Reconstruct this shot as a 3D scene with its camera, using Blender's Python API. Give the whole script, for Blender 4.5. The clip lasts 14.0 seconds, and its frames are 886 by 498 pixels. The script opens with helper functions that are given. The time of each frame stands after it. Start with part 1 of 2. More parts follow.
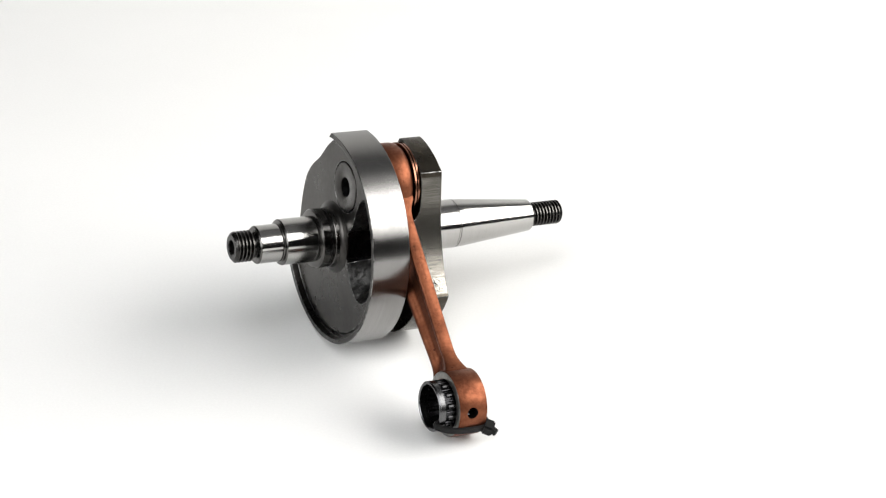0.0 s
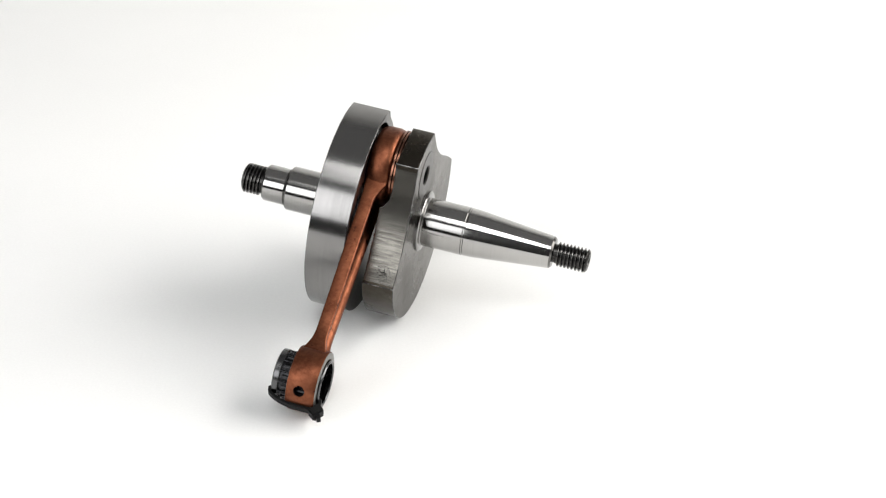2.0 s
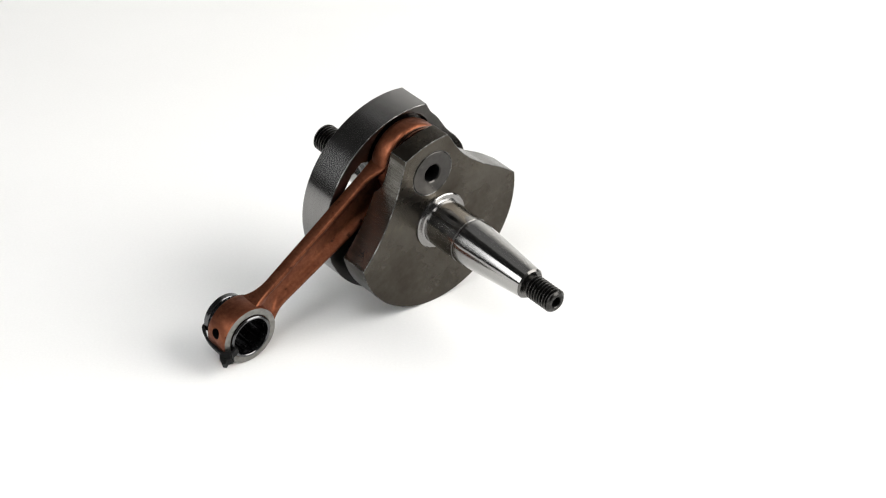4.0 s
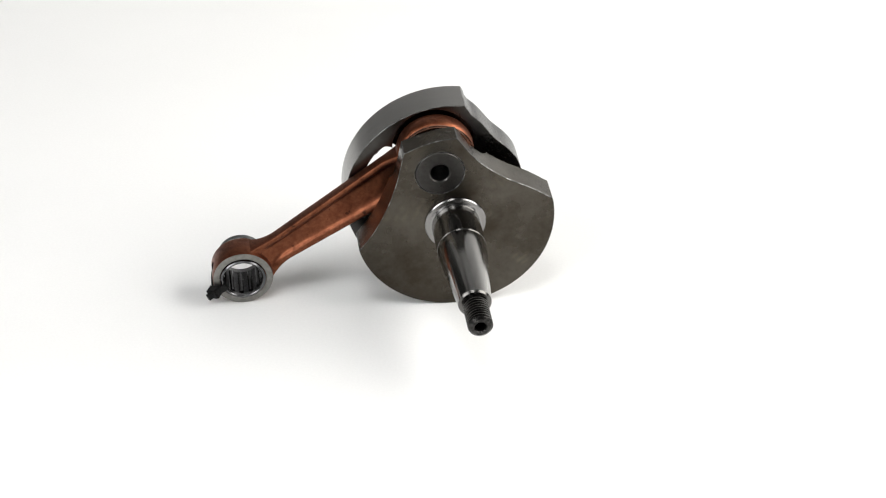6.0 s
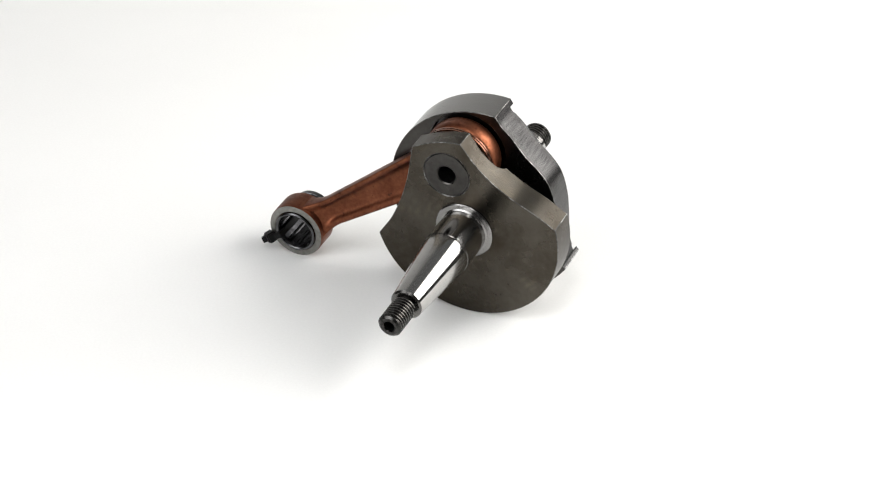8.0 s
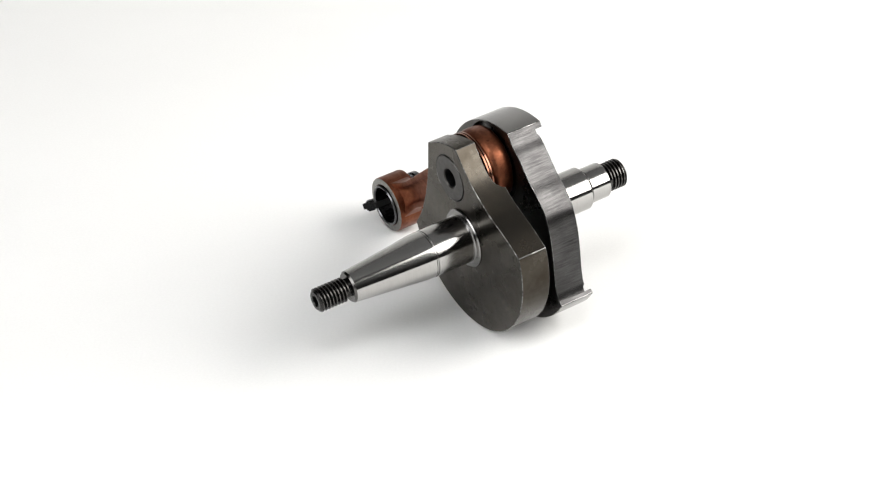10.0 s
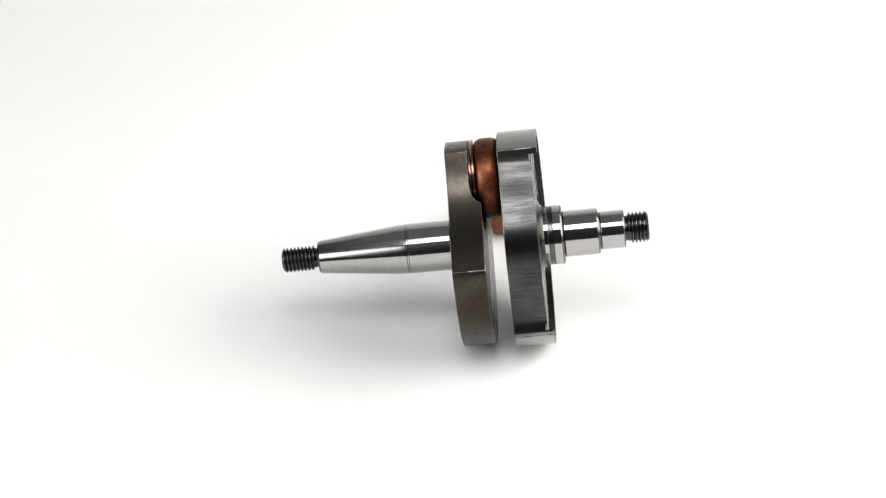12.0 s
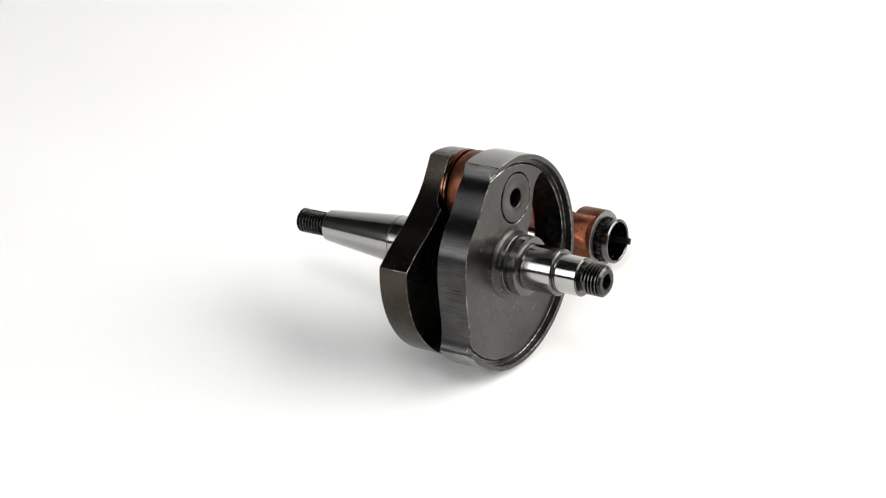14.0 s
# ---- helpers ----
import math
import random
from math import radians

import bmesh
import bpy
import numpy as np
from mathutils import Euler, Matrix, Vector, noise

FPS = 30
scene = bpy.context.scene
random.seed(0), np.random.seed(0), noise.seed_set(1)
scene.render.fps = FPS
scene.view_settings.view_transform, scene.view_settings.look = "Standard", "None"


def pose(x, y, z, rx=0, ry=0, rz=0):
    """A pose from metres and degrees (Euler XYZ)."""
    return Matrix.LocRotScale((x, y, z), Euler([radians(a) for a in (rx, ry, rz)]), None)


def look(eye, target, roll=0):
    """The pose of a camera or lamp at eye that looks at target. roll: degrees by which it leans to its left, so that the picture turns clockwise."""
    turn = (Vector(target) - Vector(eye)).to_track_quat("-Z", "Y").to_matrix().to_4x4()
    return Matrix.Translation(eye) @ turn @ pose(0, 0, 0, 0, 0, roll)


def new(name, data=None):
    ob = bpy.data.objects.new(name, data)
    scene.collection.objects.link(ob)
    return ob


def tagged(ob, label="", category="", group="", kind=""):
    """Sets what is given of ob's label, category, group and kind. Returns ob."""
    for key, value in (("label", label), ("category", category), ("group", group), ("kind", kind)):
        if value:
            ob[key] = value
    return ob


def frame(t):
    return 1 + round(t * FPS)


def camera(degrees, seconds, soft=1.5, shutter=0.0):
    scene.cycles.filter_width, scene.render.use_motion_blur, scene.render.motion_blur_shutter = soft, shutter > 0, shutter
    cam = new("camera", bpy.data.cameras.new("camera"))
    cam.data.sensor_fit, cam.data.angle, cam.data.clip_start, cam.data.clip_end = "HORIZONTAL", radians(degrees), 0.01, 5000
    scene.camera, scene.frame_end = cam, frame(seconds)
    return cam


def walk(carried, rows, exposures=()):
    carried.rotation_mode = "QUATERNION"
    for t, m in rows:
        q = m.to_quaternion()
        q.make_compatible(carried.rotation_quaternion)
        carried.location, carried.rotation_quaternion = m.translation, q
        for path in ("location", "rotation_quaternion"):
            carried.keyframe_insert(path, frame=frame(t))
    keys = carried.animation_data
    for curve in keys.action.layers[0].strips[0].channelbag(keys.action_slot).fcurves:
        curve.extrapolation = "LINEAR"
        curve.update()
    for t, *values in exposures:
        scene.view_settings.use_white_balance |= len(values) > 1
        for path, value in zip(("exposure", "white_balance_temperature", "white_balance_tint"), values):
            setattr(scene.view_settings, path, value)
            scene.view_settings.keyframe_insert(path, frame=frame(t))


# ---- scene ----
cam = camera(22.838, 14.0, soft=1.2)
EYE = pose(0, -0.7799, 0.4662, 60.980, 0, -0.206) @ pose(0, 0, 0, 0, 0, 0.338)
walk(cam, [(0.0, EYE), (14.0, EYE)])

# ---- light: a white studio table in a plain room, three soft lamps and an added overhead fill ----
world = bpy.data.worlds.new("studio")
scene.world = world
world.use_nodes = True
world.node_tree.nodes["Background"].inputs[0].default_value = (0.9, 0.95, 1.0, 1)
world.node_tree.nodes["Background"].inputs[1].default_value = 0.2


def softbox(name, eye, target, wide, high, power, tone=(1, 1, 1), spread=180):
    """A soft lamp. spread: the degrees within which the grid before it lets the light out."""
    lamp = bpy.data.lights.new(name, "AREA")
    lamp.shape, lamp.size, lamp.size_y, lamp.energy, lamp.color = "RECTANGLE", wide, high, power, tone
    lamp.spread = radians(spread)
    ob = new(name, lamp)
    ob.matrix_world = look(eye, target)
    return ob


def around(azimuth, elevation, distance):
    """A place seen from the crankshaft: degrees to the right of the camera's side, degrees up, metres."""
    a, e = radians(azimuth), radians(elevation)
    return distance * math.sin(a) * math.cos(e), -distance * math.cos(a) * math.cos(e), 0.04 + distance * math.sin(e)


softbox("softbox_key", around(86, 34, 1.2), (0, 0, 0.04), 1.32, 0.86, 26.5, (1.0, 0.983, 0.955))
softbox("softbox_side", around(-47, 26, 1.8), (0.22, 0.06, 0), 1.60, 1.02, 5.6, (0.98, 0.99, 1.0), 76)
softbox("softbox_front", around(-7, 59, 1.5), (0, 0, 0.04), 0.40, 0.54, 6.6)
# Unseen overhead fill, added to lift the floor and soften the shadows.
softbox("ceiling_fill", (0.45, 0.4, 2.45), (0.45, 0.4, 0.0), 3.0, 3.0, 5)


# ---- materials ----
def material(name, colour, rough, metal=0.0, spec=0.5):
    m = bpy.data.materials.new(name)
    m.use_nodes = True
    b = m.node_tree.nodes["Principled BSDF"]
    b.inputs["Base Color"].default_value = (*colour, 1)
    b.inputs["Roughness"].default_value, b.inputs["Metallic"].default_value = rough, metal
    b.inputs["Specular IOR Level"].default_value = spec
    return m, m.node_tree, b


def node(tree, kind, **values):
    n = tree.nodes.new(kind)
    for key, value in values.items():
        n.inputs[key].default_value = value
    return n


def worn(name, dark, light, rough, metal=1.0, stretch=(300, 300, 300), stain=40, bump=0.15, bump_depth=0.0001, spread=0.12, weight=0.5):
    """A surface with fine grain (stretch: its frequency along x, y, z) and larger stains."""
    m, tree, b = material(name, light, rough, metal)
    link = tree.links.new
    place = tree.nodes.new("ShaderNodeTexCoord")
    grid = node(tree, "ShaderNodeMapping", Scale=stretch)
    fine = node(tree, "ShaderNodeTexNoise", Scale=1.0, Detail=4.0, Roughness=0.6)
    coarse = node(tree, "ShaderNodeTexNoise", Scale=stain, Detail=5.0, Roughness=0.6)
    link(place.outputs["Object"], grid.inputs[0])
    link(grid.outputs[0], fine.inputs["Vector"])
    link(place.outputs["Object"], coarse.inputs["Vector"])
    both = tree.nodes.new("ShaderNodeMix")
    both.inputs[0].default_value = weight
    link(coarse.outputs[0], both.inputs[2])
    link(fine.outputs[0], both.inputs[3])
    ramp = tree.nodes.new("ShaderNodeValToRGB")
    ramp.color_ramp.elements[0].position, ramp.color_ramp.elements[1].position = 0.36, 0.64
    ramp.color_ramp.elements[0].color, ramp.color_ramp.elements[1].color = (*dark, 1), (*light, 1)
    link(both.outputs[0], ramp.inputs[0])
    link(ramp.outputs[0], b.inputs["Base Color"])
    span = node(tree, "ShaderNodeMapRange")
    span.inputs[1].default_value, span.inputs[2].default_value = 0.3, 0.7
    span.inputs[3].default_value, span.inputs[4].default_value = rough + spread, rough - spread / 2
    link(both.outputs[0], span.inputs[0])
    link(span.outputs[0], b.inputs["Roughness"])
    relief = node(tree, "ShaderNodeBump", Strength=bump, Distance=bump_depth)
    link(fine.outputs[0], relief.inputs["Height"])
    link(relief.outputs[0], b.inputs["Normal"])
    return m


PAPER = worn("white_paper", (0.78, 0.78, 0.77), (0.82, 0.82, 0.81), 0.75, 0.0, (900, 900, 900), 6, 0.05, 0.0001, 0.05)
WALL = worn("grey_wall_paint", (0.035, 0.035, 0.035), (0.045, 0.045, 0.045), 0.8, 0.0, (60, 60, 60), 3, 0.1, 0.001, 0.05)
GROUND_STEEL = worn("ground_steel", (0.38, 0.373, 0.36), (0.46, 0.453, 0.44), 0.13, 1.0, (3000, 12, 12), 50, 0.02, 0.00001, 0.03)
RIM_STEEL = worn("fine_turned_rim_steel", (0.235, 0.23, 0.225), (0.28, 0.275, 0.27), 0.20, 1.0, (3000, 12, 12), 40, 0.02, 0.00001, 0.03)
WEB_STEEL = worn("dull_web_steel", (0.052, 0.049, 0.046), (0.082, 0.078, 0.074), 0.27, 1.0, (450, 450, 450), 30, 0.06, 0.00003, 0.08, 0.25)
TARNISHED = worn("tarnished_web_steel", (0.039, 0.032, 0.024), (0.084, 0.076, 0.064), 0.25, 1.0, (450, 450, 450), 34, 0.06, 0.00003, 0.10, 0.15)
PIN_STEEL = worn("dark_pin_steel", (0.045, 0.042, 0.040), (0.070, 0.067, 0.063), 0.28, 1.0, (450, 450, 450), 60, 0.06, 0.00003, 0.08)
CAST_STEEL = worn("rough_cast_steel", (0.005, 0.005, 0.005), (0.070, 0.069, 0.067), 0.34, 1.0, (330, 330, 330), 110, 0.8, 0.0009)
MILLED_STEEL = worn("milled_steel", (0.088, 0.083, 0.073), (0.205, 0.195, 0.176), 0.22, 1.0, (80, 600, 1500), 70, 0.15, 0.00003, 0.06, 0.6)
CUT_STEEL = worn("hatched_cut_steel", (0.034, 0.033, 0.033), (0.086, 0.084, 0.083), 0.24, 1.0, (110, 900, 1700), 60, 0.14, 0.00003, 0.05, 0.5)
DARK_TURNED = worn("dark_turned_steel", (0.09, 0.086, 0.082), (0.15, 0.146, 0.14), 0.24, 1.0, (3000, 12, 12), 60, 0.06, 0.00001, 0.06)


def turned(mat, strength):
    """Turning marks that run round the x axis spread the gloss along it."""
    tree = mat.node_tree
    b = tree.nodes["Principled BSDF"]
    round_axis = tree.nodes.new("ShaderNodeTangent")
    round_axis.direction_type, round_axis.axis = "RADIAL", "X"
    b.inputs["Anisotropic"].default_value, b.inputs["Anisotropic Rotation"].default_value = strength, 0.25
    tree.links.new(round_axis.outputs[0], b.inputs["Tangent"])


turned(GROUND_STEEL, 0.6)
turned(RIM_STEEL, 0.75)
turned(DARK_TURNED, 0.5)


def pitted(mat, centre, reach):
    """Small dark pits gathered round one spot."""
    tree = mat.node_tree
    link, b = tree.links.new, tree.nodes["Principled BSDF"]
    was = b.inputs["Base Color"].links[0].from_socket
    place = tree.nodes.new("ShaderNodeTexCoord")
    far = tree.nodes.new("ShaderNodeVectorMath")
    far.operation = "DISTANCE"
    far.inputs[1].default_value = centre
    link(place.outputs["Object"], far.inputs[0])
    near = tree.nodes.new("ShaderNodeMapRange")
    near.inputs[1].default_value, near.inputs[2].default_value = 0.0, reach
    near.inputs[3].default_value, near.inputs[4].default_value = 0.53, 0.33
    link(far.outputs["Value"], near.inputs[0])
    pits = node(tree, "ShaderNodeTexNoise", Scale=2200.0, Detail=2.0)
    link(place.outputs["Object"], pits.inputs["Vector"])
    below = tree.nodes.new("ShaderNodeMath")
    below.operation = "LESS_THAN"
    link(pits.outputs[0], below.inputs[0])
    link(near.outputs[0], below.inputs[1])
    mix = tree.nodes.new("ShaderNodeMix")
    mix.data_type = "RGBA"
    link(below.outputs[0], mix.inputs[0])
    link(was, mix.inputs[6])
    mix.inputs[7].default_value = (0.015, 0.014, 0.013, 1)
    link(mix.outputs[2], b.inputs["Base Color"])


pitted(MILLED_STEEL, (0.0115, -0.0365, 0.0035), 0.0045)


def specked(mat, scale, limit, colour):
    """Small dark stains scattered over the whole surface."""
    tree = mat.node_tree
    link, b = tree.links.new, tree.nodes["Principled BSDF"]
    was = b.inputs["Base Color"].links[0].from_socket
    place = tree.nodes.new("ShaderNodeTexCoord")
    spots = node(tree, "ShaderNodeTexNoise", Scale=scale, Detail=3.0, Roughness=0.6)
    link(place.outputs["Object"], spots.inputs["Vector"])
    edge = node(tree, "ShaderNodeMapRange")
    edge.inputs[1].default_value, edge.inputs[2].default_value = limit - 0.03, limit + 0.03
    edge.inputs[3].default_value, edge.inputs[4].default_value = 1.0, 0.0
    link(spots.outputs[0], edge.inputs[0])
    mix = tree.nodes.new("ShaderNodeMix")
    mix.data_type = "RGBA"
    link(edge.outputs[0], mix.inputs[0])
    link(was, mix.inputs[6])
    mix.inputs[7].default_value = (*colour, 1)
    link(mix.outputs[2], b.inputs["Base Color"])


WORN_EDGE = worn("bright_worn_edge", (0.06, 0.06, 0.058), (0.50, 0.495, 0.48), 0.28, 1.0, (500, 500, 500), 120, 0.2, 0.00005)
for n in WORN_EDGE.node_tree.nodes:
    if n.type == "VALTORGB":
        n.color_ramp.elements[1].position, n.color_ramp.elements[0].position = 0.72, 0.47
THREAD_STEEL = worn("blackened_thread_steel", (0.018, 0.0175, 0.017), (0.070, 0.068, 0.065), 0.24, 1.0, (700, 700, 700), 120, 0.2, 0.00006)
THREAD_CREST = worn("pale_thread_crest", (0.055, 0.053, 0.050), (0.175, 0.170, 0.162), 0.26, 1.0, (500, 500, 500), 150, 0.1, 0.00004)
BEARING_STEEL = worn("bearing_ring_steel", (0.09, 0.09, 0.092), (0.15, 0.15, 0.153), 0.20, 1.0, (3000, 12, 12), 80, 0.05, 0.00001, 0.06)
COPPER = worn("copper_plating", (0.105, 0.035, 0.018), (0.225, 0.079, 0.041), 0.40, 1.0, (650, 650, 650), 130, 0.35, 0.00012, 0.16, 0.4)
def swirled(mat, colour):
    """Faint rings left by polishing round the x axis, broken up by larger stains."""
    tree = mat.node_tree
    link, b = tree.links.new, tree.nodes["Principled BSDF"]
    was = b.inputs["Base Color"].links[0].from_socket
    place = tree.nodes.new("ShaderNodeTexCoord")
    rings = node(tree, "ShaderNodeTexWave", Scale=95.0, Distortion=9.0, Detail=4.0)
    rings.wave_type, rings.rings_direction = "RINGS", "X"
    blots = node(tree, "ShaderNodeTexNoise", Scale=55.0, Detail=3.0, Roughness=0.5)
    link(place.outputs["Object"], rings.inputs["Vector"])
    link(place.outputs["Object"], blots.inputs["Vector"])
    patch = tree.nodes.new("ShaderNodeMapRange")
    patch.inputs[1].default_value, patch.inputs[2].default_value = 0.56, 0.80
    patch.inputs[3].default_value, patch.inputs[4].default_value = 0.0, 0.55
    link(blots.outputs[0], patch.inputs[0])
    both = tree.nodes.new("ShaderNodeMath")
    both.operation = "MULTIPLY"
    link(rings.outputs["Fac"], both.inputs[0])
    link(patch.outputs[0], both.inputs[1])
    mix = tree.nodes.new("ShaderNodeMix")
    mix.data_type = "RGBA"
    link(both.outputs[0], mix.inputs[0])
    link(was, mix.inputs[6])
    mix.inputs[7].default_value = (*colour, 1)
    link(mix.outputs[2], b.inputs["Base Color"])


swirled(TARNISHED, (0.150, 0.128, 0.090))
specked(COPPER, 300.0, 0.315, (0.060, 0.022, 0.013))
WASHER = worn("polished_copper", (0.18, 0.08, 0.05), (0.32, 0.15, 0.10), 0.18, 1.0, (300, 300, 300), 70, 0.05, 0.00005)
RING_FACE = worn("bare_ring_face", (0.17, 0.165, 0.15), (0.27, 0.265, 0.25), 0.36, 1.0, (500, 500, 500), 80, 0.2, 0.00006)
CAGE = worn("black_bearing_cage", (0.015, 0.015, 0.016), (0.045, 0.045, 0.048), 0.22, 1.0, (500, 500, 500), 120, 0.1, 0.00005)
NEEDLE = worn("bearing_needle_steel", (0.025, 0.025, 0.026), (0.055, 0.055, 0.057), 0.18, 1.0, (500, 500, 500), 120, 0.05, 0.00005)
NYLON = worn("black_nylon", (0.003, 0.003, 0.003), (0.006, 0.006, 0.006), 0.5, 0.0, (400, 400, 400), 120, 0.1, 0.00008)
NYLON.node_tree.nodes["Principled BSDF"].inputs["Specular IOR Level"].default_value = 0.15
# Near-black steel: the shade inside bores and holes is put into its colour.
BORE_SHADE = worn("shaded_bore_steel", (0.012, 0.012, 0.012), (0.03, 0.03, 0.03), 0.5, 1.0, (500, 500, 500), 90, 0.2, 0.0001)


# ---- mesh helpers ----
def part(name, bm, mat, parent=None, label="", sharp=32, bevel=0.0):
    bmesh.ops.recalc_face_normals(bm, faces=bm.faces)
    me = bpy.data.meshes.new(name)
    bm.to_mesh(me)
    bm.free()
    me.polygons.foreach_set("use_smooth", [True] * len(me.polygons))
    me.set_sharp_from_angle(angle=radians(sharp))
    for one in mat if isinstance(mat, (list, tuple)) else [mat]:
        me.materials.append(one)
    ob = new(name, me)
    if parent:
        ob.parent = parent
    if label:
        tagged(ob, label)
    if bevel:
        mod = ob.modifiers.new("bevel", "BEVEL")
        mod.width, mod.segments, mod.limit_method, mod.angle_limit = bevel, 2, "ANGLE", radians(40)
        mod.harden_normals = True
    return ob


def lathe(profile, seg=96, centre=(0, 0), closed=False):
    """Turns a profile of (x, radius) about the line parallel to x through centre (y, z)."""
    bm = bmesh.new()
    rings = []
    for x, r in profile:
        if r < 1e-7:
            rings.append([bm.verts.new((x, *centre))])
            continue
        rings.append([bm.verts.new((x, centre[0] + r * math.cos(2 * math.pi * k / seg), centre[1] + r * math.sin(2 * math.pi * k / seg))) for k in range(seg)])
    pairs = list(zip(rings, rings[1:])) + ([(rings[-1], rings[0])] if closed else [])
    for a, b in pairs:
        for k in range(seg):
            j = (k + 1) % seg
            if len(a) == 1 and len(b) > 1:
                bm.faces.new((a[0], b[j], b[k]))
            elif len(b) == 1 and len(a) > 1:
                bm.faces.new((a[k], a[j], b[0]))
            elif len(a) > 1:
                bm.faces.new((a[k], a[j], b[j], b[k]))
    return bm


def slab(outline, x0, x1, taper=1.0):
    """An outline of (y, z) drawn out from x0 to x1, where it is taper times as large."""
    bm = bmesh.new()
    cy, cz = (sum(p[k] for p in outline) / len(outline) for k in (0, 1))
    lo = [bm.verts.new((x0, y, z)) for y, z in outline]
    hi = [bm.verts.new((x1, cy + (y - cy) * taper, cz + (z - cz) * taper)) for y, z in outline]
    bm.faces.new(lo)
    bm.faces.new(hi[::-1])
    for k in range(len(lo)):
        j = (k + 1) % len(lo)
        bm.faces.new((lo[k], hi[k], hi[j], lo[j]))
    return bm


def rough_pocket(outline, x0, x1, steps=7):
    """A cast pocket: uneven walls that lean inwards at the foot and the head and are hollowed out between."""
    bm = bmesh.new()
    cy, cz = (sum(p[k] for p in outline) / len(outline) for k in (0, 1))
    rings = []
    for k in range(steps + 1):
        f = k / steps
        ring = []
        for y, z in outline:
            if z < -0.001:
                inset = 0.42 * f ** 0.8
            elif z > 0.012 and y > cy:
                inset = 0.12 * f
            elif y > cy:
                inset = -0.18 * min(1, f * 2)
            else:
                inset = 0.03 if f < 0.4 else 0.06
            inset += (0.07 if z < 0.010 else 0.012) * min(1, k) * noise.noise(Vector((y, z, f * 0.012)) * 260)
            ring.append(bm.verts.new((x0 + (x1 - x0) * f, y + (cy - y) * inset, z + (cz - z) * inset)))
        rings.append(ring)
    bm.faces.new(rings[0])
    bm.faces.new(rings[-1][::-1])
    n = len(outline)
    for a, b in zip(rings, rings[1:]):
        for k in range(n):
            bm.faces.new((a[k], b[k], b[(k + 1) % n], a[(k + 1) % n]))
    return bm


def arc(radius, start, end, steps, centre=(0, 0)):
    return [(centre[0] + radius * math.cos(radians(start + (end - start) * k / steps)), centre[1] + radius * math.sin(radians(start + (end - start) * k / steps))) for k in range(steps + 1)]


def smooth(points, per=8, closed=False):
    """A curve through the points."""
    p = [Vector(a) for a in points]
    n, out = len(p), []
    for i in range(n if closed else n - 1):
        if closed:
            a, b, c, d = (p[(i + k) % n] for k in (-1, 0, 1, 2))
        else:
            b, c = p[i], p[i + 1]
            a, d = p[i - 1] if i else b * 2 - c, p[i + 2] if i + 2 < n else c * 2 - b
        for k in range(per):
            t = k / per
            out.append(tuple(0.5 * (2 * b + (c - a) * t + (2 * a - 5 * b + 4 * c - d) * t * t + (3 * b - a - 3 * c + d) * t ** 3)))
    return out + ([] if closed else [tuple(p[-1])])


def carved(ob, cutters):
    """Cuts the meshes (bmesh, material) out of ob and leaves one plain mesh."""
    tools = []
    for bm, mat in cutters:
        tool = part("cutter", bm, mat)
        tools.append(tool)
        mod = ob.modifiers.new("cut", "BOOLEAN")
        mod.operation, mod.solver, mod.object = "DIFFERENCE", "EXACT", tool
        mod.material_mode = "TRANSFER"
    bpy.context.view_layer.update()
    me = bpy.data.meshes.new_from_object(ob.evaluated_get(bpy.context.evaluated_depsgraph_get()))
    ob.modifiers.clear()
    ob.data = me
    me.polygons.foreach_set("use_smooth", [True] * len(me.polygons))
    me.set_sharp_from_angle(angle=radians(32))
    for tool in tools:
        bpy.data.objects.remove(tool)
    return ob


def bevelled(ob, width):
    ob.data.materials.append(WORN_EDGE)
    mod = ob.modifiers.new("bevel", "BEVEL")
    mod.width, mod.segments, mod.limit_method, mod.angle_limit = width, 2, "ANGLE", radians(40)
    mod.harden_normals, mod.use_clamp_overlap = True, False
    mod.material = len(ob.data.materials) - 1
    return ob


def mm(pairs):
    return [(a / 1000, b / 1000) for a, b in pairs]


def thread(x0, x1, radius, depth, pitch, seg=40):
    """A cut thread: a helical groove between x0 and x1."""
    bm = bmesh.new()
    step = math.copysign(pitch, x1 - x0)
    turns = abs(x1 - x0) / pitch
    shape = ((0.0, radius - depth), (0.30, radius), (0.52, radius), (0.82, radius - depth))
    rows = []
    total = int(turns * seg)
    for k in range(total + 1):
        a = 2 * math.pi * k / seg
        x = x0 + step * (k / seg)
        rows.append([bm.verts.new((min(max(x + step * u, min(x0, x1)), max(x0, x1)), r * math.cos(a), r * math.sin(a))) for u, r in shape])
    for a, b in zip(rows, rows[1:]):
        for j in range(3):
            bm.faces.new((a[j], a[j + 1], b[j + 1], b[j]))
    for k in range(total + 1 - seg):
        if k + 1 + seg <= total:
            bm.faces.new((rows[k][3], rows[k + seg][0], rows[k + seg + 1][0], rows[k + 1][3]))
    return bm


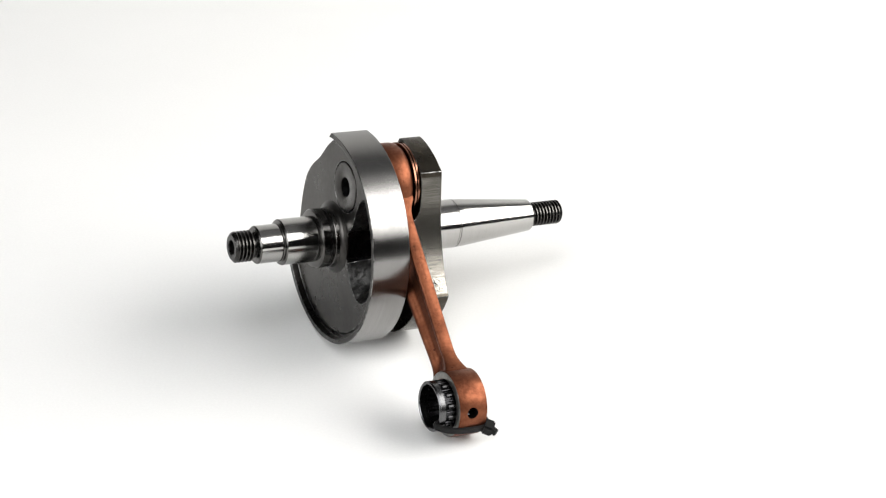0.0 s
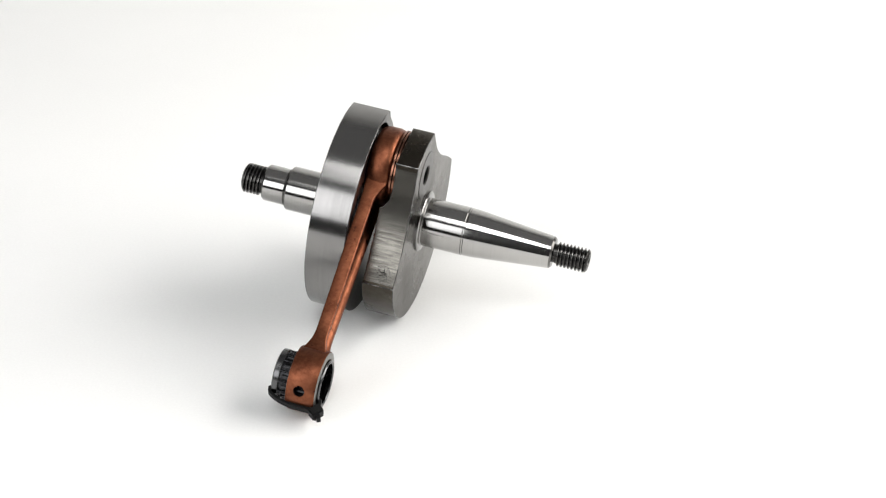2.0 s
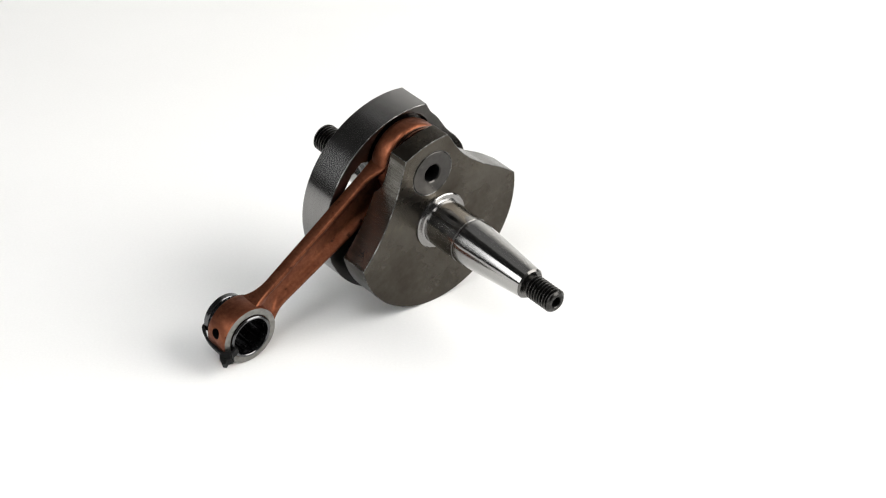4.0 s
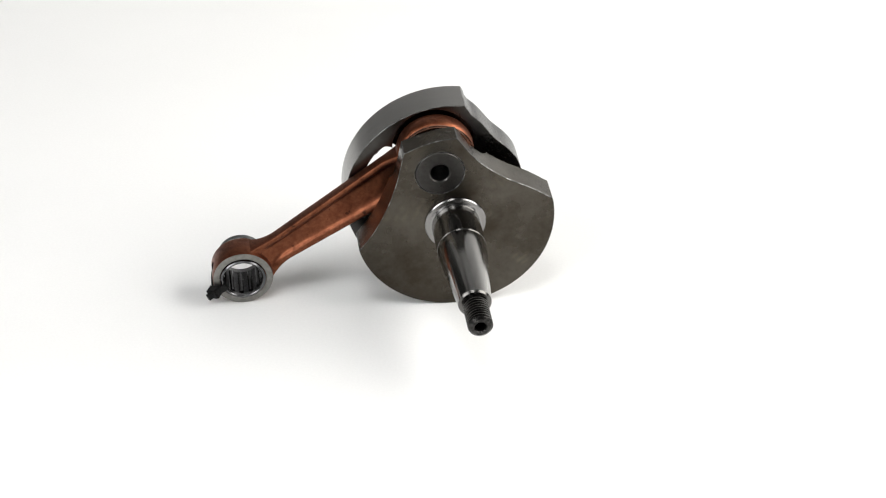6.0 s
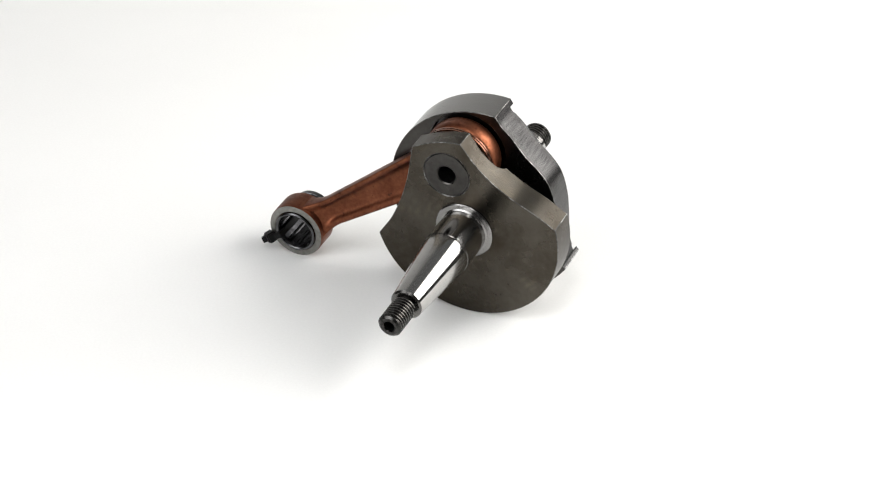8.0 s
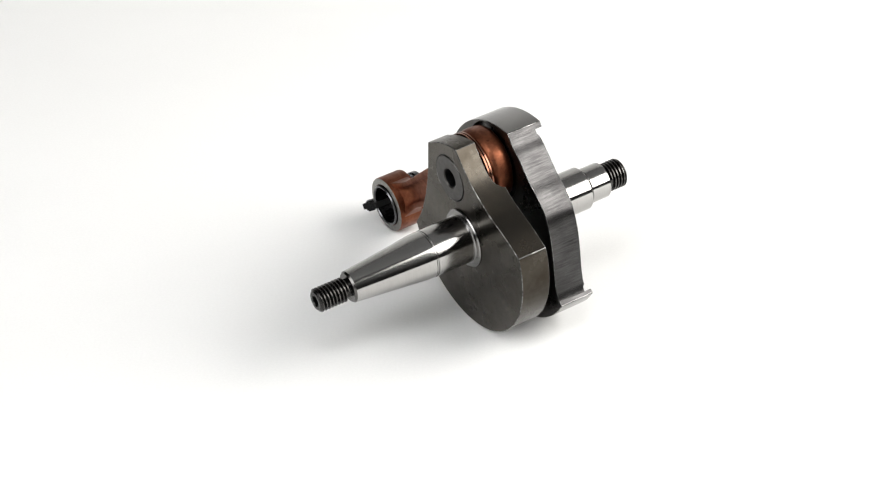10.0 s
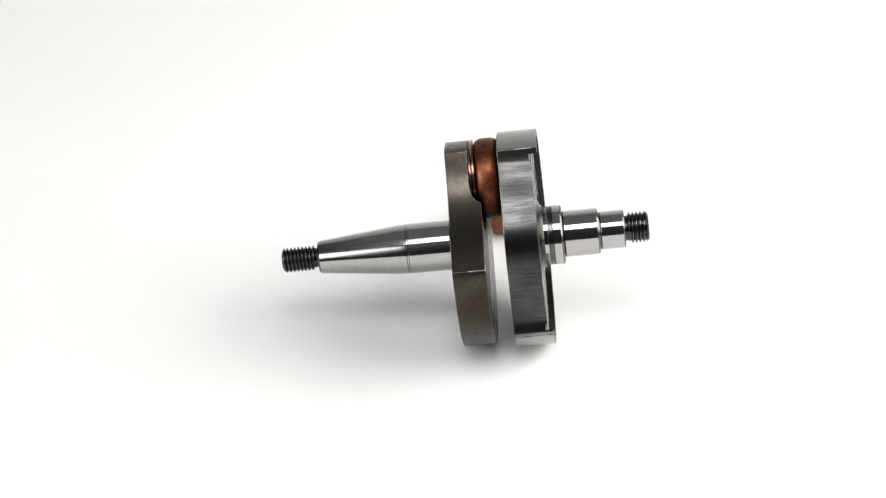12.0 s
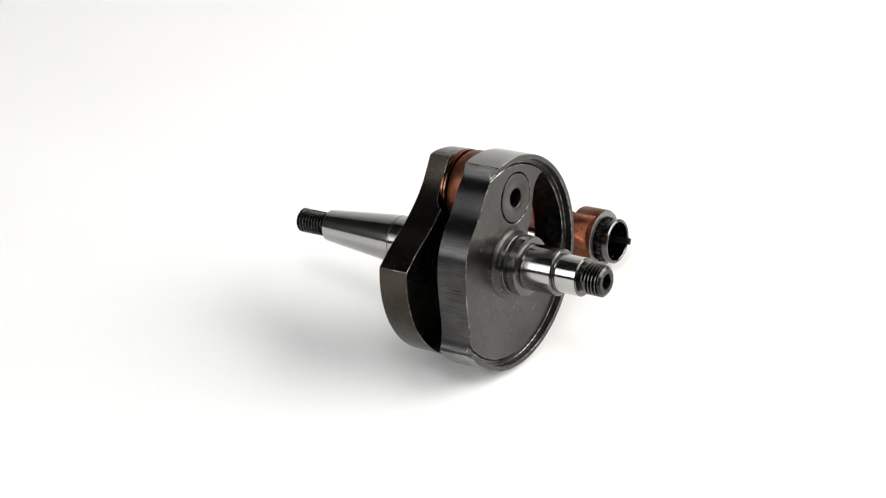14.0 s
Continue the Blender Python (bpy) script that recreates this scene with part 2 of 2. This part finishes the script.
# ---- the place: white sweep and plain room ----
def sweep():
    """A white paper sweep on a table: flat, then curving up at the back."""
    top = [(-0.42, 0.0), (0.75, 0.0)] + [(0.75 + 0.4 * math.sin(a), 0.4 - 0.4 * math.cos(a)) for a in [math.pi / 2 * k / 16 for k in range(1, 17)]] + [(1.15, 1.7)]
    bm = bmesh.new()
    outline = top + [(1.20, 1.7), (1.20, -0.75), (-0.42, -0.75)]
    rows = [[bm.verts.new((x, y, z)) for y, z in outline] for x in (-1.36, 1.36)]
    n = len(outline)
    for k in range(n):
        bm.faces.new((rows[0][k], rows[1][k], rows[1][(k + 1) % n], rows[0][(k + 1) % n]))
    bm.faces.new(rows[0])
    bm.faces.new(rows[1][::-1])
    return tagged(part("floor", bm, PAPER), "seamless white paper table surface under the crankshaft", "floor", kind="structure")


def box(x0, y0, z0, x1, y1, z1):
    bm = bmesh.new()
    bmesh.ops.create_cube(bm, size=1, matrix=Matrix.Translation(((x0 + x1) / 2, (y0 + y1) / 2, (z0 + z1) / 2)) @ Matrix.Diagonal((x1 - x0, y1 - y0, z1 - z0, 1)))
    return bm


sweep()
for name, size in (("wall_north", (-2.1, 2.0, -0.75, 2.1, 2.1, 2.5)), ("wall_south", (-2.1, -2.1, -0.75, 2.1, -2.0, 2.5)), ("wall_east", (2.0, -2.0, -0.75, 2.1, 2.0, 2.5)), ("wall_west", (-2.1, -2.0, -0.75, -2.0, 2.0, 2.5)), ("ceiling", (-2.1, -2.1, 2.5, 2.1, 2.1, 2.6)), ("ground", (-2.1, -2.1, -0.85, 2.1, 2.1, -0.75))):
    tagged(part(name, box(*size), WALL), "plain dark grey painted " + name.split("_")[0], name.split("_")[0], kind="structure")

# ---- the crankshaft: x runs along its axis to the tapered end, z towards the crank pin ----
R1, R2 = 0.0432, 0.0411
PIN = (0.0, 0.0258)
SMALL = (-0.0917, -0.0057)
crankshaft = new("crankshaft")
tagged(crankshaft, "steel crankshaft with a copper-plated connecting rod lying on white paper", "crankshaft")


def build_valve_web():
    """The wide web with a thin rim, a cut-away side and a pocket."""
    side = smooth(mm([(17.1, 39.7), (18.6, 34.6), (21.4, 29.6), (25.2, 20.6), (29.3, 13.6), (31.8, 6.3), (31.7, -2.6), (29.9, -11.8), (27.2, -21.5), (26.2, -27.0), (26.4, -31.2), (27.3, -33.5)]), 6)
    start, end = math.degrees(math.atan2(-33.5, 27.3)), math.degrees(math.atan2(39.7, 17.1)) - 360
    outline = side + arc(R1, start, end, 120)[1:-1]
    web = part("crank_web", slab(outline, -0.0196, -0.0039), [WEB_STEEL, RIM_STEEL, CUT_STEEL, CAST_STEEL, BORE_SHADE], crankshaft, "wide steel crank web with a ground rim and a cut-away side")
    for f in web.data.polygons:
        if abs(f.normal.x) < 0.5:
            y, z = f.center.y, f.center.z
            f.material_index = 1 if math.hypot(y, z) > R1 - 0.0003 else 2
    pocket = smooth(mm([(-18.6, 34.0), (-13.6, 29.5), (-12.6, 22.5), (-12.6, 16), (-11.2, 9.8), (-15.5, -1.1), (-22.5, -6.8), (-30, -8.2), (-36.0, -4.5), (-38.2, 2.0), (-36.5, 12), (-32.0, 21.0), (-25.8, 28.6)]), 5, True)
    carved(web, [
        (lathe([(-0.0172, 0), (-0.0172, 0.0389), (-0.0165, 0.0395), (-0.0165, 0.0412), (-0.03, 0.0412), (-0.03, 0)], 128), WEB_STEEL),
        (rough_pocket(pocket, -0.0180, -0.0030), CAST_STEEL),
        (lathe([(-0.0068, 0), (-0.0068, 0.0168), (0.005, 0.0168), (0.005, 0)], 96, PIN), PIN_STEEL),
        (lathe([(-0.03, 0), (-0.03, 0.0103), (0.01, 0.0103), (0.01, 0)], 64, PIN), WEB_STEEL)])
    bevelled(web, 0.00028)


def build_plain_web():
    """The narrower web, scalloped on both sides of the crank pin, relieved for the rod."""
    right = smooth(mm([(41.0, -1.7), (34.0, 6.1), (24.4, 15.2), (16.0, 26.6), (10.7, 39.4)]), 8)
    left = smooth(mm([(-11.5, 39.6), (-18.6, 25.6), (-25.6, 15.0), (-33.4, 6.1), (-41.1, -0.3)]), 8)
    top = arc(0.0410, math.degrees(math.atan2(39.0, 10.6)), math.degrees(math.atan2(39.2, -11.4)), 10)[1:-1]
    low = arc(R2, math.degrees(math.atan2(-0.3, -40.7)) + 360, math.degrees(math.atan2(-1.7, 40.6)) + 360, 80)[1:-1]
    web = part("crank_web", slab(right + top + left + low, 0.0039, 0.0169), [TARNISHED, MILLED_STEEL], crankshaft, "narrow dull steel crank web with two scalloped sides")
    for f in web.data.polygons:
        if abs(f.normal.x) < 0.5 and math.hypot(f.center.y, f.center.z) < R2 - 0.0006 and f.center.y < 0:
            f.material_index = 1
    carved(web, [
        (lathe([(0.0, 0), (0.0, 0.0213), (0.0030, 0.0210), (0.0054, 0.0201), (0.0072, 0.0184), (0.0080, 0.0160), (0.0080, 0)], 96, PIN), TARNISHED),
        (lathe([(-0.03, 0), (-0.03, 0.0100), (0.03, 0.0100), (0.03, 0)], 64, PIN), WEB_STEEL)])
    bevelled(web, 0.00028)


def build_crank_pin():
    """A hollow pin pressed through both webs, its ends flush with a fine seam."""
    r, h = 0.0098, 0.0039
    prof = [(-0.0171, h), (-0.0174, h + 0.0005), (-0.0174, r - 0.0002), (-0.0172, r), (0.0169, r), (0.0171, r - 0.0002), (0.0171, h + 0.0005), (0.0167, h)]
    pin = part("crank_pin", lathe(prof, 64, PIN, True), [PIN_STEEL, BORE_SHADE], crankshaft, "hollow dull steel crank pin pressed flush into the webs")
    # The bore's inner faces are coloured near-black for the shade in there.
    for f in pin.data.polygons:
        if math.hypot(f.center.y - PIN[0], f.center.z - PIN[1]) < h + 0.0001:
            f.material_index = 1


def darken_shoulders(ob):
    """Chamfers and end faces take the darker steel; the collar at the web is polished."""
    for f in ob.data.polygons:
        if abs(f.normal.x) > 0.3 and not 0.0 < f.center.x < 0.03:
            f.material_index = 1


def build_shafts():
    taper = [(0.0165, 0.0126), (0.0176, 0.0126), (0.0180, 0.0122), (0.0182, 0.0106), (0.0186, 0.0100), (0.0352, 0.0100), (0.0355, 0.0098), (0.0360, 0.0098), (0.0363, 0.0099), (0.0395, 0.0098), (0.0714, 0.0066), (0.0722, 0.0059), (0.0722, 0.0)]
    cone = part("tapered_shaft", lathe(taper, 128), [GROUND_STEEL, DARK_TURNED, RIM_STEEL], crankshaft, "polished tapered steel shaft", sharp=4.5)
    darken_shoulders(cone)
    for f in cone.data.polygons:
        if f.center.x < 0.0185:
            f.material_index = 2
    build_thread_end(0.0722, 0.0869, 0.0050, 0.0023, "fine blackened thread with a drilled end")
    boss = [(-0.0168, 0.0119), (-0.0206, 0.0119), (-0.0208, 0.0117), (-0.0226, 0.0117), (-0.0228, 0.0119), (-0.0258, 0.0119), (-0.0264, 0.0115), (-0.0266, 0.0109), (-0.0266, 0.0085)]
    shoulder = part("shaft_boss", lathe(boss, 128), [GROUND_STEEL, DARK_TURNED], crankshaft, "ground steel shoulder with a dark band at the foot of the stepped shaft", sharp=20)
    for f in shoulder.data.polygons:
        if -0.0227 < f.center.x < -0.0207 or abs(f.normal.x) > 0.3:
            f.material_index = 1
    stepped = [(-0.0260, 0.0086), (-0.0267, 0.0090), (-0.0272, 0.0092), (-0.0402, 0.0092), (-0.0407, 0.0088), (-0.0408, 0.0076), (-0.0412, 0.0074), (-0.0418, 0.0076), (-0.0505, 0.0076), (-0.0511, 0.0071), (-0.0511, 0.0)]
    part("shoulder_ring", lathe([(-0.0166, 0.0147), (-0.0173, 0.0147), (-0.0175, 0.0140), (-0.0178, 0.0132), (-0.0183, 0.0125), (-0.0190, 0.0121), (-0.0192, 0.0112), (-0.0166, 0.0112)], 96, closed=True), PIN_STEEL, crankshaft, "dark fillet ring round the stepped shaft")
    darken_shoulders(part("stepped_shaft", lathe(stepped, 128), [GROUND_STEEL, DARK_TURNED], crankshaft, "polished stepped steel shaft", sharp=4.5))
    build_thread_end(-0.0511, -0.0606, 0.0062, 0.0030, "short blackened thread with a socket in its end")


def build_thread_end(x0, x1, radius, hole, label):
    way = 1 if x1 > x0 else -1
    neck = x0 + way * 0.0010
    tip = x1 - way * 0.0010
    core = radius - 0.0010
    prof = [(x0 - way * 0.0003, core - 0.0002), (neck, core - 0.0002), (neck + way * 0.0001, core), (tip, core), (tip, radius - 0.0002), (tip + way * 0.0003, radius - 0.0003), (x1, radius - 0.0012), (x1, hole + 0.0002), (x1 - way * 0.0003, hole), (x1 - way * 0.007, hole), (x1 - way * 0.008, 0)]
    end = part("threaded_end", lathe(prof, 64), THREAD_STEEL, crankshaft, label)
    helix = part("thread", thread(neck, tip, radius, 0.0010, 0.0015), [THREAD_STEEL, THREAD_CREST], end)
    # The crest faces take the paler steel.
    for f in helix.data.polygons:
        if math.hypot(f.center.y, f.center.z) > radius - 0.00012:
            f.material_index = 1
    # A near-black lining stands for the shade inside the drilled end.
    part("bore", lathe([(x1 - way * 0.0006, hole - 0.00005), (x1 - way * 0.0075, hole - 0.00005), (x1 - way * 0.0078, 0)], 48), BORE_SHADE, end)


def build_rod():
    """The forged rod: two eyes and a grooved shank."""
    axis = Vector((SMALL[0] - PIN[0], SMALL[1] - PIN[1]))
    length = axis.length
    u, v = axis.normalized(), Vector((-axis.y, axis.x)).normalized()

    def at(s, w):
        p = Vector(PIN) + u * s + v * w
        return p.x, p.y

    big = part("connecting_rod", lathe([(-0.0010, 0.0160), (-0.0026, 0.0156), (-0.0036, 0.0149), (-0.0042, 0.0138), (-0.0042, 0.0105), (0.0056, 0.0105), (0.0056, 0.0138), (0.0051, 0.0149), (0.0042, 0.0156), (0.0028, 0.0160)], 96, PIN, True), COPPER, crankshaft, "copper-plated forged connecting rod with a grooved shank")
    # shank: rings of an I-section along its length
    bm = bmesh.new()
    rows = []
    for k in range(81):
        f = k / 80
        s = 0.0085 + f * (length - 0.0168)
        half = 0.0100 - 0.0037 * min(1, f / 0.85)
        half += 0.0022 * max(0, (f - 0.84) / 0.16) ** 2
        deep = 0.0027 - 0.0001 * f + 0.0029 * max(0, (f - 0.87) / 0.13) ** 2
        blend = min(1.0, max(0.0, (0.165 - f) / 0.105)) ** 2
        deep += 0.0016 * blend
        if s < 0.0118:
            half = min(half, math.sqrt((0.0136 + 0.75 * (s - 0.0085)) ** 2 - s ** 2))
        mid = -0.0006 + 0.0013 * blend
        groove = 0.0021 * min(1, max(0, (0.97 - f) / 0.10)) * min(1, max(0, f / 0.08))
        ring = []
        cross = [(-half, 0.0), (-half, deep - 0.0006), (-half + 0.0001, deep - 0.0003), (-half + 0.0003, deep - 0.0001), (-half + 0.0006, deep), (-half + 0.0014, deep - 0.00005)]
        cross += [(w * (half - 0.0021) if abs(w) == 1 else w * (half - 0.0024), deep - groove * d - 0.0002) for w, d in ((-1, 0), (-0.90, 0.45), (-0.76, 0.88), (-0.5, 1), (0, 1), (0.5, 1), (0.76, 0.88), (0.90, 0.45), (1, 0))]
        cross += [(-w, x) for w, x in reversed(cross[1:6])] + [(half, 0.0)]
        cross += [(w, -x) for w, x in reversed(cross[1:-1])]
        for w, x in cross:
            y, z = at(s, w)
            ring.append(bm.verts.new((mid - x, y, z)))
        rows.append(ring)
    n = len(rows[0])
    for a, b in zip(rows, rows[1:]):
        for k in range(n):
            bm.faces.new((a[k], a[(k + 1) % n], b[(k + 1) % n], b[k]))
    bm.faces.new(rows[0])
    bm.faces.new(rows[-1][::-1])
    part("shank", bm, COPPER, big, sharp=50)
    eye = part("small_end", lathe([(-0.0054, 0.0126), (-0.0060, 0.0124), (-0.0062, 0.0119), (-0.0062, 0.0098), (0.0056, 0.0098), (0.0056, 0.0119), (0.0054, 0.0124), (0.0048, 0.0126)], 96, SMALL, True), [COPPER, RING_FACE, BORE_SHADE], big, "copper-plated small end with bare machined faces", sharp=30)
    for f in eye.data.polygons:
        if abs(f.normal.x) > 0.9:
            f.material_index = 1
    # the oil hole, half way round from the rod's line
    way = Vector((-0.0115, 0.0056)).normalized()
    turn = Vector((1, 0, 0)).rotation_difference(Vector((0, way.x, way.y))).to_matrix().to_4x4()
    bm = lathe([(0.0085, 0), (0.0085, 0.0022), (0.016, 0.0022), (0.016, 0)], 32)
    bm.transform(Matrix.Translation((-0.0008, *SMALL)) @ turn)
    # The hole's walls get the near-black shade colour too.
    carved(eye, [(bm, BORE_SHADE)])
    for x0, x1 in ((0.0058, 0.0065), (0.0070, 0.0077)):
        part("thrust_washer", lathe([(x0, 0.0158), (x1, 0.0158), (x1, 0.0100), (x0, 0.0100)], 72, PIN, True), WASHER, big, "thin copper thrust washer")


def build_bearing():
    """The needle cage that stands out of the small end."""
    a, b = -0.0128, 0.0062
    cage = part("needle_bearing", lathe([(a, 0.0091), (a + 0.0004, 0.0096), (a + 0.0024, 0.0096), (a + 0.0027, 0.0093), (a + 0.0027, 0.0083), (a + 0.0003, 0.0083), (a, 0.0086)], 72, SMALL, True), BEARING_STEEL, crankshaft, "steel needle bearing pushed half out of the small end")
    part("cage_sleeve", lathe([(a + 0.0026, 0.0090), (b - 0.0015, 0.0090), (b - 0.0015, 0.0083), (a + 0.0026, 0.0083)], 72, SMALL, True), CAGE, cage, "black slotted cage")
    part("cage_ring", lathe([(b - 0.0016, 0.0094), (b, 0.0094), (b + 0.0004, 0.0090), (b + 0.0003, 0.0085), (b, 0.0082), (b - 0.0016, 0.0082)], 72, SMALL, True), BEARING_STEEL, cage)
    count = 13
    bar = needle = None
    for k in range(count):
        t = 2 * math.pi * k / count
        for name, r, rad, mat, off in (("needle", 0.0086, 0.00110, NEEDLE, 0.0), ("cage_bar", 0.0090, 0.00045, CAGE, math.pi / count)):
            y, z = SMALL[0] + r * math.cos(t + off), SMALL[1] + r * math.sin(t + off)
            made = needle if name == "needle" else bar
            if made is None:
                ends = (a + 0.0036, b - 0.0022) if name == "needle" else (a + 0.0010, b - 0.0010)
                made = part(name, lathe([(ends[0], 0), (ends[0], rad), (ends[1], rad), (ends[1], 0)], 10), mat, cage)
                made.location = (0, y, z)
                if name == "needle":
                    needle = made
                else:
                    bar = made
            else:
                ob = new(name, made.data)
                ob.parent, ob.location = cage, (0, y, z)


def build_tie():
    """A black cable tie through the bearing and round the small end."""
    out = Vector((-0.992, -0.13)).normalized()
    across = Vector((-out.y, out.x))

    def at(x, r, w):
        p = Vector(SMALL) + out * r + across * w
        return x, p.x, p.y

    loop = smooth([(-0.0126, 0.0078), (-0.0134, 0.0088), (-0.0126, 0.0102), (-0.0088, 0.0120), (-0.0040, 0.0130), (0.0030, 0.0132), (0.0062, 0.0126), (0.0072, 0.0110), (0.0068, 0.0086), (0.0055, 0.0077), (-0.004, 0.0072)], 6, True)
    bm = bmesh.new()
    rows = []
    n = len(loop)
    for k in range(n):
        x, r = loop[k]
        dx, dr = loop[(k + 1) % n][0] - loop[k - 1][0], loop[(k + 1) % n][1] - loop[k - 1][1]
        d = math.hypot(dx, dr)
        nx, nr = -dr / d * 0.00055, dx / d * 0.00055
        rows.append([bm.verts.new(at(x + nx * i, r + nr * i, w)) for i, w in ((-1, -0.0013), (1, -0.0013), (1, 0.0013), (-1, 0.0013))])
    for k in range(n):
        a, b = rows[k], rows[(k + 1) % n]
        for j in range(4):
            bm.faces.new((a[j], a[(j + 1) % 4], b[(j + 1) % 4], b[j]))
    tie = part("cable_tie", bm, NYLON, crankshaft, "black nylon cable tie looped through the small end")
    bm = bmesh.new()
    bmesh.ops.create_cube(bm, size=1, matrix=Matrix.Diagonal((0.0042, 0.0050, 0.0046, 1)))
    bmesh.ops.bevel(bm, geom=bm.edges[:], offset=0.0006, segments=2, affect="EDGES")
    frame3 = Matrix(((1, 0, 0), (0, out.x, across.x), (0, out.y, across.y))).to_4x4()
    bm.transform(Matrix.Translation(at(0.0068, 0.0132, 0.0)) @ frame3 @ pose(0, 0, 0, 0, 0, 35))
    part("tie_head", bm, NYLON, tie)
    bm = bmesh.new()
    bmesh.ops.create_cube(bm, size=1, matrix=Matrix.Diagonal((0.0016, 0.0030, 0.0026, 1)))
    bm.transform(Matrix.Translation(at(0.0082, 0.0150, 0.0)) @ frame3 @ pose(0, 0, 0, 0, 0, -30))
    part("tie_tail", bm, NYLON, tie)


build_valve_web()
build_plain_web()
build_crank_pin()
build_shafts()
build_rod()
build_bearing()
build_tie()


def motions():
    # the table turns under the crankshaft: seconds and degrees
    turns = ((0.0, 26.2), (0.5, 14.85), (1.0, 3.95), (1.5, -6.1), (2.0, -15.5), (2.5, -24.2), (3.0, -32.5), (4.0, -49.1), (5.5, -73.9), (6.5, -90.5), (7.5, -106.9), (8.0, -115.1), (9.0, -131.5), (10.5, -156.0), (11.0, -164.3), (12.0, -180.8), (12.5, -189.1), (13.3, -202.3), (14.0, -214.2))
    rest = pose(-0.0247, 0.0090, 0.0428, 15.479, 6.907, 0)
    walk(crankshaft, [(t, pose(0, 0, 0, 0, 0, a) @ rest) for t, a in turns])


motions()
